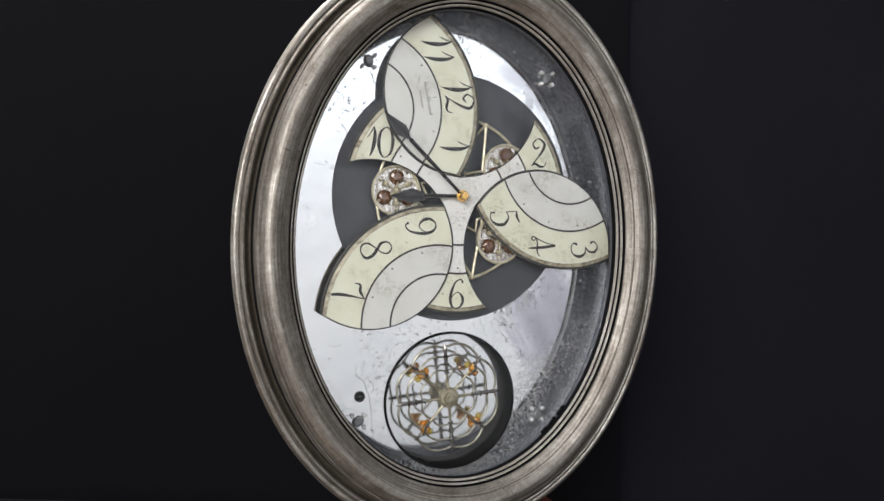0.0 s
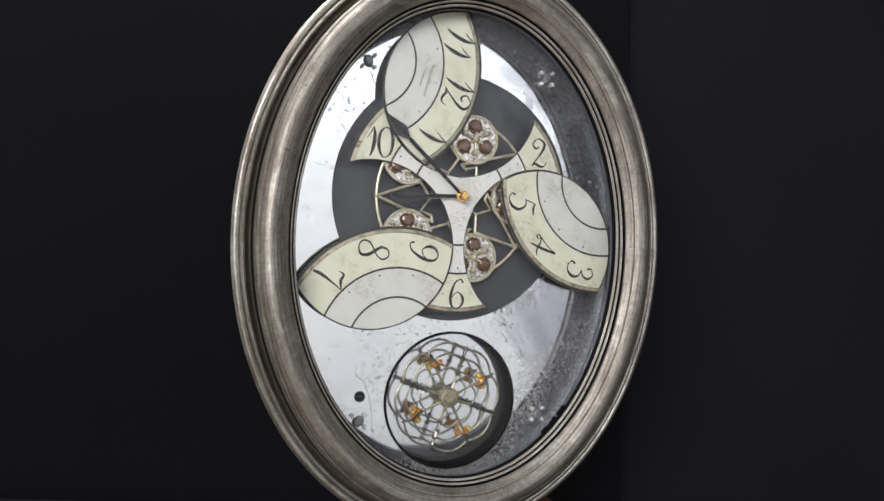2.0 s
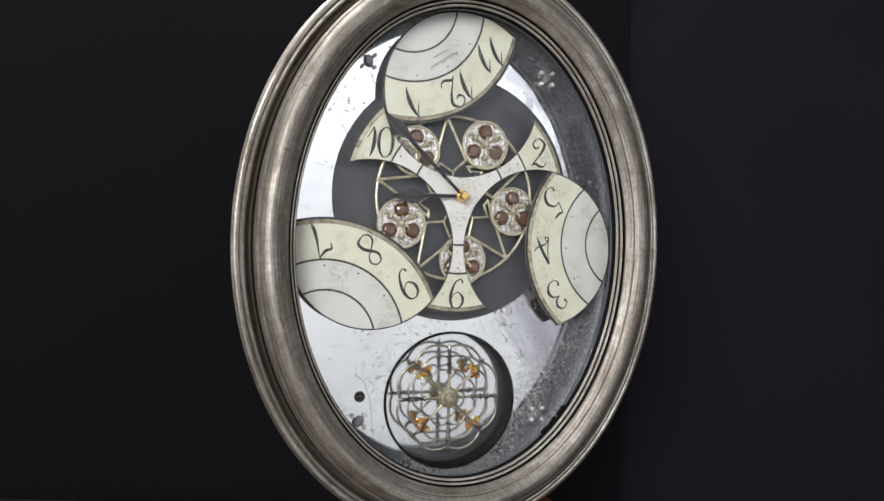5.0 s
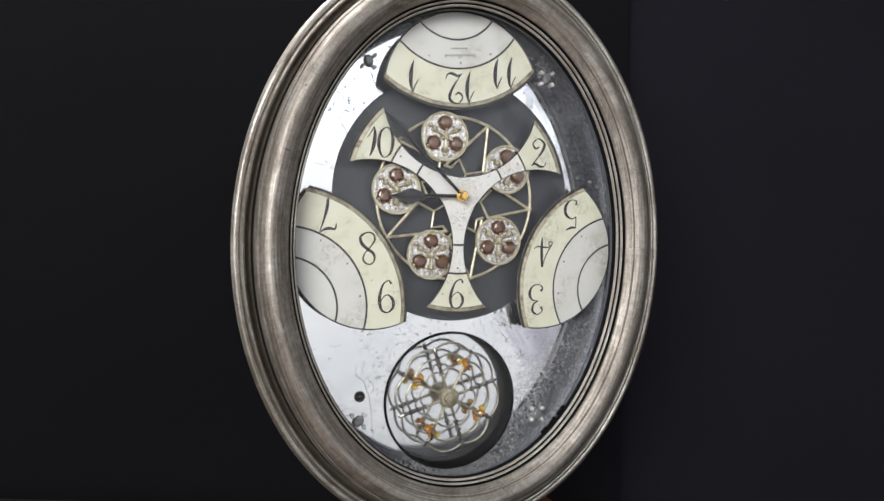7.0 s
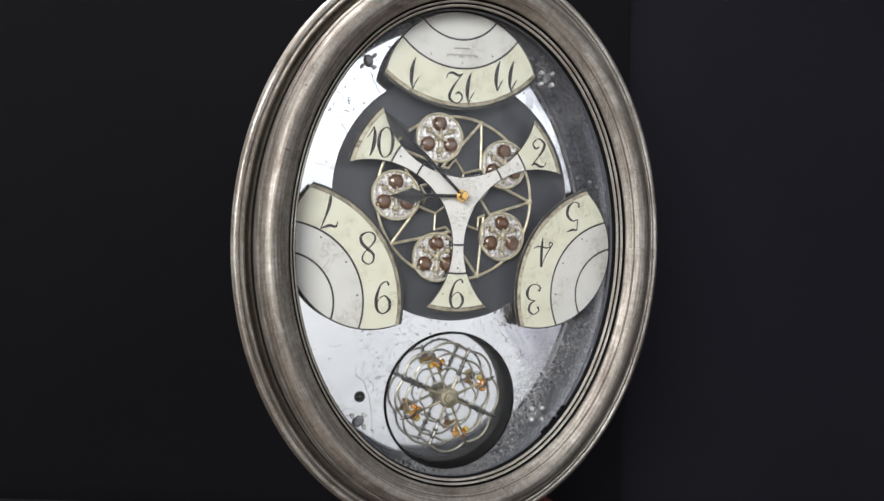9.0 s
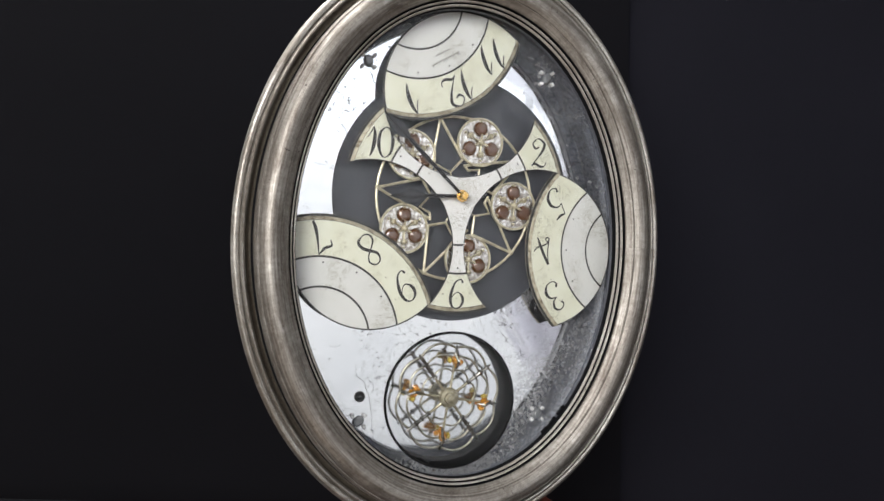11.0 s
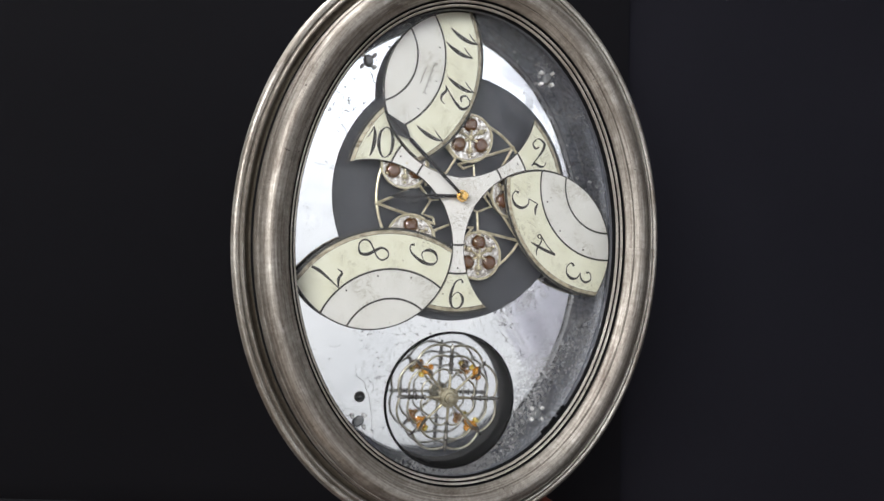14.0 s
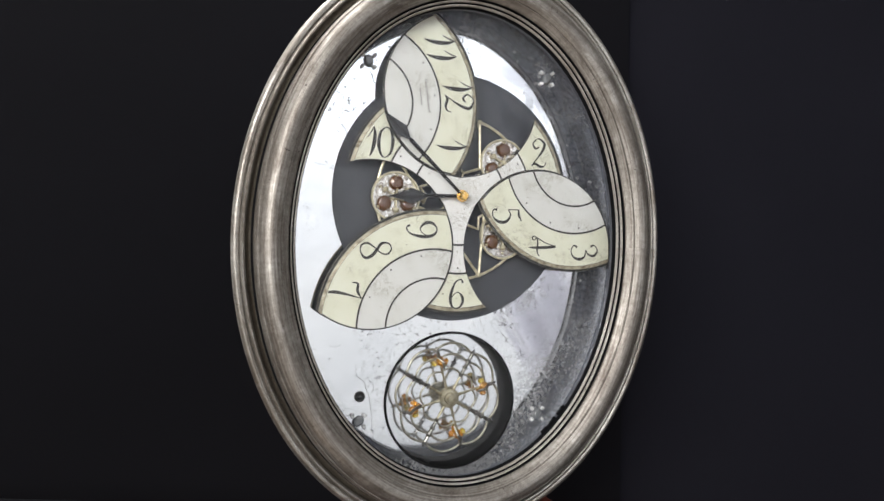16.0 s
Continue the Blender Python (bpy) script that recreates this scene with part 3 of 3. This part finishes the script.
G["5"] = [[(0.2, 0.96, 0.05), (0.36, 0.93, 0.10), (0.58, 1.0, 0.04)], [(0.2, 0.96, 0.04), (0.15, 0.58, 0.04)],
          [(0.15, 0.58, 0.04), (0.34, 0.63, 0.06), (0.53, 0.45, 0.12), (0.5, 0.18, 0.12), (0.3, 0.0, 0.05), (0.1, 0.04, 0.05), (0.10, 0.18, 0.10)]]
G["6"] = [[(0.50, 0.88, 0.10), (0.42, 1.0, 0.05), (0.22, 0.88, 0.07), (0.07, 0.46, 0.13), (0.10, 0.12, 0.10), (0.28, 0.0, 0.05), (0.47, 0.13, 0.10), (0.50, 0.36, 0.12), (0.36, 0.55, 0.05), (0.20, 0.50, 0.04), (0.09, 0.34, 0.03)]]
G["7"] = [[(0.06, 0.78, 0.03), (0.13, 0.95, 0.08), (0.34, 0.91, 0.11), (0.60, 1.0, 0.04)], [(0.60, 1.0, 0.03), (0.42, 0.6, 0.08), (0.29, 0.25, 0.13), (0.25, 0.0, 0.09)]]
G["8"] = [[(0.30, 0.53, 0.12), (0.13, 0.70, 0.10), (0.15, 0.92, 0.06), (0.32, 1.0, 0.05), (0.48, 0.86, 0.07), (0.43, 0.66, 0.05), (0.26, 0.50, 0.05), (0.07, 0.28, 0.07), (0.09, 0.07, 0.07), (0.28, 0.0, 0.05), (0.50, 0.12, 0.10), (0.47, 0.34, 0.13), (0.30, 0.53, 0.12)]]
G["0"] = [[(0.30, 1.0, 0.04), (0.12, 0.82, 0.10), (0.06, 0.42, 0.14), (0.15, 0.08, 0.08), (0.30, 0.0, 0.04), (0.48, 0.18, 0.10), (0.54, 0.58, 0.14), (0.45, 0.92, 0.08), (0.30, 1.0, 0.04)]]
G["9"] = [[(0.58 - x, 1 - z, w) for x, z, w in s] for s in G["6"]]


def spline(pts, steps=6):
    out = []
    for i in range(len(pts) - 1):
        p = [Vector(pts[max(0, min(len(pts) - 1, i + d))]) for d in (-1, 0, 1, 2)]
        for k in range(steps):
            t = k / steps
            out.append(0.5 * (2 * p[1] + (p[2] - p[0]) * t + (2 * p[0] - 5 * p[1] + 4 * p[2] - p[3]) * t * t + (3 * p[1] - p[0] - 3 * p[2] + p[3]) * t ** 3))
    out.append(Vector(pts[-1]))
    return out


def numeral(text, x, z, height, y, parent, tilt=0.0):
    """One hour numeral, inlaid in ink, with its middle at (x, z)."""
    bm = bmesh.new()
    wide = {"1": 0.49}
    total = sum(wide.get(c, 0.60) for c in text)
    at = -total / 2
    c, s = math.cos(radians(tilt)), math.sin(radians(tilt))
    for ch in text:
        for n_stroke, stroke in enumerate(G[ch]):
            pts = spline(stroke)
            rows = []
            for i, q in enumerate(pts):
                d = pts[min(i + 1, len(pts) - 1)] - pts[max(i - 1, 0)]
                d = Vector((d.x, d.y)).normalized()
                w = max(0.82 * q.z, 0.028) * 0.5
                row = []
                for sgn in (1, -1):
                    u, v = (q.x - d.y * w * sgn + at) * height, (q.y + d.x * w * sgn - 0.5) * height
                    row.append(Vector((x + u * c - v * s, y - 0.00004 * n_stroke, z + u * s + v * c)))
                rows.append(row)
            grid_solid(bm, rows, 0.0003)
        at += wide.get(ch, 0.60)
    return part("numeral", bm, M_INK, parent, "black calligraphic hour numeral " + text)


# ---- fixed three-armed dial ----
ARM_Y = 0.0276
PIVOT = 0.0915    # dial centre to a leaf's pivot
LEAF_R = 0.0734


def cut(r, rho, c):
    """Half angle, seen from the dial centre, of a disc of radius rho at the distance c, at radius r."""
    v = (r * r + c * c - rho * rho) / (2 * r * c) if r > 1e-6 else 2
    return math.acos(max(-1.0, min(1.0, v)))


def arm_half(r, slim=0.0):
    return max(0.004, math.pi / 3 - (cut(r, LEAF_R + 0.0003 + slim, PIVOT) if r > PIVOT - LEAF_R - 0.0003 - slim else 0.0))


star = part("dial_star", bmesh.new(), M_IRON, clock, "fixed three-armed cream and white dial")
for k, (text, mid) in enumerate((("2", 30), ("10", 150), ("6", 270))):
    plate = polar_slab(bmesh.new(), 0.0005, DIAL_R, arm_half, ARM_Y + 0.0006, 0.0012, HUB_X, HUB_Z, mid, 30, 16)
    part("arm_plate", plate, M_EDGE, star, "dark edge of a dial arm")
    for nm, r0, r1, mat in (("hub_field", 0.0005, LINE_2 - 0.0009, M_WHITE), ("arm_field", LINE_2 + 0.0009, LINE_1 - 0.0009, M_WHITE), ("number_field", LINE_1 + 0.0009, DIAL_R - 0.0056, M_CREAM)):
        slim = lambda r: arm_half(r, 0.0007)
        part(nm, polar_slab(bmesh.new(), r0, r1, slim, ARM_Y, 0.0009, HUB_X, HUB_Z, mid, 16, 16), mat, star)
    part("rim", polar_slab(bmesh.new(), DIAL_R - 0.0052, DIAL_R, lambda r: arm_half(r, 0.0004), ARM_Y - 0.0002, 0.001, HUB_X, HUB_Z, mid, 4, 24, ARM_Y + 0.0012), M_RIM, star, "tarnished brass rim")
    a = radians(mid)
    numeral(text, HUB_X + 0.0875 * math.cos(a), HUB_Z + 0.0875 * math.sin(a), 0.0262, ARM_Y - 0.0002, star)
    part("pin", ball(bmesh.new(), HUB_X + (LINE_1 - 0.005) * math.cos(a), ARM_Y, HUB_Z + (LINE_1 - 0.005) * math.sin(a), 0.0008), M_INK, star)

# ---- three turning leaves ----
LEAF_Y = 0.0251
LEAVES = []


def leaf_half(r, slim=0.0):
    return cut(r, LEAF_R - slim, PIVOT)


def dial_leaf(hours, direction):
    """A leaf about its pivot; the dial's centre lies at PIVOT behind the numerals."""
    u = Vector((math.cos(radians(direction)), math.sin(radians(direction))))
    cx, cz = -u.x * (PIVOT), -u.y * (PIVOT)
    low = PIVOT - LEAF_R
    top = polar_slab(bmesh.new(), low + 0.0002, DIAL_R, leaf_half, 0.0007, 0.0014, cx, cz, direction, 40, 40)
    leaf = part("dial_leaf", top, M_EDGE, clock, "turning lens-shaped cream dial leaf with hours " + ", ".join(hours))
    slim = lambda r: leaf_half(r, 0.0013)
    part("centre_field", polar_slab(bmesh.new(), low + 0.0014, LINE_2 - 0.0009, slim, 0.0, 0.001, cx, cz, direction, 16, 30), M_PALE, leaf)
    part("middle_field", polar_slab(bmesh.new(), LINE_2 + 0.0009, LINE_1 - 0.0009, slim, 0.0, 0.001, cx, cz, direction, 12, 36), M_PALE, leaf)
    part("number_field", polar_slab(bmesh.new(), LINE_1 + 0.0009, DIAL_R - 0.0056, slim, 0.0, 0.001, cx, cz, direction, 12, 40), M_CREAM, leaf)
    part("rim", polar_slab(bmesh.new(), DIAL_R - 0.0052, DIAL_R, lambda r: leaf_half(r, 0.0003), -0.0002, 0.0011, cx, cz, direction, 4, 60, 0.0014), M_RIM, leaf, "tarnished brass rim")
    for text, off in zip(hours, (30, 0, -30)):
        a = radians(direction + off)
        numeral(text, cx + 0.0865 * math.cos(a), cz + 0.0865 * math.sin(a), 0.0275, -0.0002, leaf)
    for off in (-27, 0, 27):
        a = radians(direction + off)
        part("pin", ball(bmesh.new(), cx + (LINE_1 - 0.005) * math.cos(a), 0.0, cz + (LINE_1 - 0.005) * math.sin(a), 0.0008), M_INK, leaf)
    if "12" in hours:
        # maker's mark in two lines, as plain bars
        for k in range(18):
            x, h = -0.0140 + 0.00164 * k, (0.0038, 0.0016, 0.0020, 0.0016, 0.0034, 0.0034, 0.0018, 0.0028, 0.0016)[k * 4 % 9]
            part("mark_bar", box(bmesh.new(), x - 0.0004, x + 0.0004, -0.00015, 0.0004, -0.0350, -0.0350 + h), M_GREYINK, leaf, "grey bar of the maker's mark")
        part("mark_bar", box(bmesh.new(), -0.0140, 0.0139, -0.00012, 0.0004, -0.0340, -0.0337), M_GREYINK, leaf, "grey bar of the maker's mark")
        for k in range(8):
            x = -0.0066 + 0.0019 * k
            part("mark_bar", box(bmesh.new(), x - 0.0006, x + 0.0006, -0.00015, 0.0004, -0.0408, -0.0393), M_GREYINK, leaf, "grey bar of the maker's mark")
    LEAVES.append((leaf, HUB_X + u.x * PIVOT, HUB_Z + u.y * PIVOT))


dial_leaf(("11", "12", "1"), 90)
dial_leaf(("3", "4", "5"), -30)
dial_leaf(("7", "8", "9"), 210)

# ---- jewelled rotor behind the dial ----
ROTOR_Y = 0.0345
ROTOR_R = 0.0562
DISC_R = 0.0222
ROTOR_X, ROTOR_Z = 0.0005, 0.2923
rotor = part("rotor_hub", lathe(bmesh.new(), [(0.0, -0.001), (0.010, -0.001), (0.012, 0.001), (0.012, 0.004), (0.0, 0.004)], 32), M_WIRE, clock, "gold wire star carrying five jewelled discs", smooth=True)
for k in range(5):
    a0 = 72 * k + 36

    def polar(r, a, y=0.0):
        return (r * math.cos(radians(a)), y, r * math.sin(radians(a)))

    part("knob", ball(bmesh.new(), *polar(0.0735, a0, -0.0005), 0.0021), M_WIRE, rotor)
    part("arc_wire", tube(bmesh.new(), [polar(0.0735, a0 + d) for d in range(-27, 28, 3)], 0.0013), M_WIRE, rotor)
    part("strut", tube(bmesh.new(), [polar(0.0735, a0), polar(0.036, a0 - 22)], 0.0013), M_WIRE, rotor)
    part("strut", tube(bmesh.new(), [polar(0.0735, a0), polar(0.0315, a0 + 42)], 0.0013), M_WIRE, rotor)
    zig = [polar(0.036, a0 - 22), polar(0.024, a0 + 1), polar(0.035, a0 + 20), polar(0.028, a0 + 35), polar(0.0315, a0 + 46)]
    part("zigzag_wire", tube(bmesh.new(), zig, 0.0013), M_WIRE, rotor)
    part("spoke", tube(bmesh.new(), [polar(0.008, a0), polar(0.024, a0 + 1)], 0.0008), M_WIRE, rotor)
DISCS = []
for k in range(5):
    disc = part("jewelled_disc", lathe(bmesh.new(), [(0.0, 0.0), (DISC_R - 0.001, 0.0), (DISC_R - 0.001, 0.0016), (0.0, 0.0016)], 48), M_FOIL, clock, "round mirrored disc with three garnet stones")
    part("gold_ring", lathe(bmesh.new(), [(DISC_R - 0.0020, 0.0), (DISC_R - 0.0014, -0.0014), (DISC_R - 0.0002, -0.0014), (DISC_R + 0.0004, 0.0), (DISC_R, 0.0018), (DISC_R - 0.0020, 0.0018), (DISC_R - 0.0020, 0.0)], 48), M_WIRE, disc, smooth=True)
    part("boss", ball(bmesh.new(), 0, -0.0030, 0, 0.0032), M_WIRE, disc)
    for j in range(3):
        a = 90 + 120 * j
        part("garnet", facet_stone(bmesh.new(), 0.0122 * math.cos(radians(a)), -0.0012, 0.0122 * math.sin(radians(a)), 0.0068, 0.0068, 0.0028, 0, 10), M_GARNET, disc, "dark red garnet stone")
        part("prong", tube(bmesh.new(), [(0, -0.0022, 0), (0.007 * math.cos(radians(a)), -0.0045, 0.007 * math.sin(radians(a)))], 0.0009), M_WIRE, disc)
        part("prong", ball(bmesh.new(), 0.0186 * math.cos(radians(a)), -0.002, 0.0186 * math.sin(radians(a)), 0.0014), M_WIRE, disc)
        b = a + 60
        part("prong", tube(bmesh.new(), [(0, -0.002, 0), (0.0105 * math.cos(radians(b)), -0.0015, 0.0105 * math.sin(radians(b)))], 0.0008), M_WIRE, disc)
        part("gold_bead", ball(bmesh.new(), 0.0115 * math.cos(radians(b)), -0.0022, 0.0115 * math.sin(radians(b)), 0.0027), M_WIRE, disc)
        part("gold_bead", ball(bmesh.new(), 0.0165 * math.cos(radians(b)), -0.0014, 0.0165 * math.sin(radians(b)), 0.0013), M_WIRE, disc)
    DISCS.append(disc)


# ---- pointers ----
def pointer(length, angle, y, blade, widest, tail):
    """A spade pointer from the dial's axis, angle degrees left of noon."""
    def w(t):
        if t < tail:
            return 0.0014 + 0.0005 * t / tail
        k = (t - tail) / (1 - tail)
        return 0.0006 + blade * (k / widest) ** 0.8 if k < widest else 0.0003 + (blade + 0.0003) * ((1 - k) / (1 - widest)) ** 1.1
    rows = []
    for i in range(61):
        t = i / 60
        rows.append([Vector((w(t) * s, 0, t * length)) for s in (-1, -0.5, 0, 0.5, 1)])
        rows[-1][2].y -= 0.0004
    ob = part("clock_pointer", grid_solid(bmesh.new(), rows, 0.0006), M_STEEL, clock, "black steel spade clock pointer")
    ob.matrix_basis = pose(HUB_X, y, HUB_Z, 0, -angle, 0)
    return ob


pointer(0.101, 46.7, 0.0195, 0.0052, 0.32, 0.68)
pointer(0.066, 92.5, 0.0215, 0.0062, 0.42, 0.48)
part("pointer_cap", lathe(bmesh.new(), [(0.0, -0.0045), (0.0030, -0.0045), (0.0036, -0.0038), (0.0038, 0.002), (0.0052, 0.0022), (0.0054, 0.0032), (0.0035, 0.0034), (0.0035, 0.0105), (0.0, 0.0105)], 32, HUB_X, 0.0180, HUB_Z), M_BRASS, clock, "polished brass cap on the dial's axis", smooth=True)

# ---- pendulum wheel ----
WHEEL_Y = 0.0445
wheel = part("pendulum_wheel", lathe(bmesh.new(), [(0.0, -0.008), (0.0025, -0.008), (0.003, -0.007), (0.0048, -0.0068), (0.0054, -0.005), (0.0080, -0.0046), (0.0094, -0.003), (0.0094, 0.001), (0.004, 0.002), (0.003, 0.0125), (0.0, 0.0125)], 32), M_HUB, clock, "pewter openwork pendulum wheel with amber stones", smooth=True)


def scallop(r, bulge, y, wire):
    """A wire ring of eight arches that meet at the spokes."""
    pts = []
    for k in range(96):
        a = 2 * math.pi * k / 96
        q = r + bulge * abs(math.sin(4 * a))
        pts.append((q * math.cos(a), y, q * math.sin(a)))
    return tube(bmesh.new(), pts, wire, closed=True)


part("outer_ring", scallop(0.0455, 0.0045, 0.0006, 0.0011), M_PEWTER, wheel)
part("inner_ring", scallop(0.0238, 0.0030, 0.0002, 0.0009), M_PEWTER, wheel)
part("middle_ring", scallop(0.0365, 0.0034, -0.0004, 0.0010), M_PEWTER, wheel)
for k in range(8):
    a = 45 * k

    def at(r, d=0.0, y=0.0):
        return (r * math.cos(radians(a + d)), y, r * math.sin(radians(a + d)))

    if k % 2:
        part("arm", tube(bmesh.new(), [at(0.006, 0, -0.002), at(0.014, 0, -0.002), at(0.022, 0, -0.002), at(0.031, 0, -0.002)], [0.0018, 0.0012, 0.0010, 0.0014]), M_HUB, wheel)
        part("amber_stone", facet_stone(bmesh.new(), *at(0.0352, 0, -0.0030), 0.0050, 0.0040, 0.0040, -a, 8), M_AMBER, wheel, "orange amber glass stone")
        for d, r in ((-10, 0.0335), (9, 0.0345), (-4, 0.0300)):
            part("small_stone", facet_stone(bmesh.new(), *at(r, d, -0.0012), 0.0034, 0.0026, 0.0030, -a - d * 2, 6), M_AMBER if d < 5 else M_CITRINE, wheel, "orange amber glass stone")
        part("clasp", tube(bmesh.new(), [at(0.0395, 0, -0.004), at(0.0425, 0, -0.0035), at(0.0445, 0, -0.002), at(0.0485, 0, -0.0005)], [0.0011, 0.0019, 0.0012, 0.0007]), M_IRON, wheel)
        part("clasp", tube(bmesh.new(), [at(0.0275, -4, -0.004), at(0.0345, -3, -0.0080), at(0.0405, 3, -0.0045)], [0.0010, 0.0015, 0.0012]), M_IRON, wheel)
    else:
        part("arm", tube(bmesh.new(), [at(0.006, 0, -0.002), at(0.014, 0, -0.002), at(0.022, 0, -0.002)], [0.0020, 0.0013, 0.0011]), M_HUB, wheel)
        prof = [(0.0215, 0.0010), (0.0225, 0.0020), (0.0245, 0.0010), (0.030, 0.0014), (0.031, 0.0023), (0.0325, 0.0012), (0.037, 0.0016), (0.038, 0.0024), (0.0395, 0.0011), (0.045, 0.0014), (0.0495, 0.0005)]
        part("turned_spoke", tube(bmesh.new(), [at(r, 0, -0.002) for r, _ in prof], [1.4 * w for _, w in prof]), M_IRON, wheel, "dark turned pewter spoke")


# ---- what moves ----
def leaf_turn(t):
    """Degrees clockwise from the closed dial: opens, rests and closes again."""
    if t < 7.76:
        return 77.8 + 13.58 * t
    if t < 8.5:
        return 183.2
    return 183.2 - 13.58 * (t - 8.5)


def rotor_turn(t):
    """Degrees clockwise of the rotor, geared to the leaves."""
    return -1.5 * (leaf_turn(t) - leaf_turn(7.0)) - 102.5


WHEEL = [(0, 147), (0.8, 137), (1.2, 132.5), (1.6, 127), (2.0, 121.5), (2.4, 114.5), (2.8, 107), (3.2, 98.5), (3.6, 91), (4.0, 80), (4.2, 74.5), (5.2, 45), (6.3, 5), (6.6, -6),
         (6.9, -17), (7.2, -26.5), (7.6, -36), (8.0, -42), (8.4, -48), (8.8, -57), (9.2, -66.5), (10.2, -81), (11.3, -98), (11.6, -103), (12.0, -107), (12.5, -114), (13.0, -120), (13.5, -126),
         (14.0, -132), (14.5, -139), (15.0, -145), (15.5, -152), (16.0, -158)]


def motions():
    steps = [k / 10 for k in range(161)]
    for leaf, x, z in LEAVES:
        walk(leaf, [(t, pose(x, LEAF_Y, z, 0, leaf_turn(t), 0)) for t in steps])
    walk(rotor, [(t, pose(ROTOR_X, ROTOR_Y, ROTOR_Z, 0, rotor_turn(t), 0)) for t in steps])
    for k, disc in enumerate(DISCS):
        rows = []
        for t in steps:
            a = radians(72 * k - rotor_turn(t))
            rows.append((t, pose(ROTOR_X + ROTOR_R * math.cos(a), ROTOR_Y - 0.001, ROTOR_Z + ROTOR_R * math.sin(a))))
        walk(disc, rows)
    walk(wheel, [(t, pose(0.0018, WHEEL_Y, 0.1104, 0, 51 - g, 0)) for t, g in WHEEL])


motions()
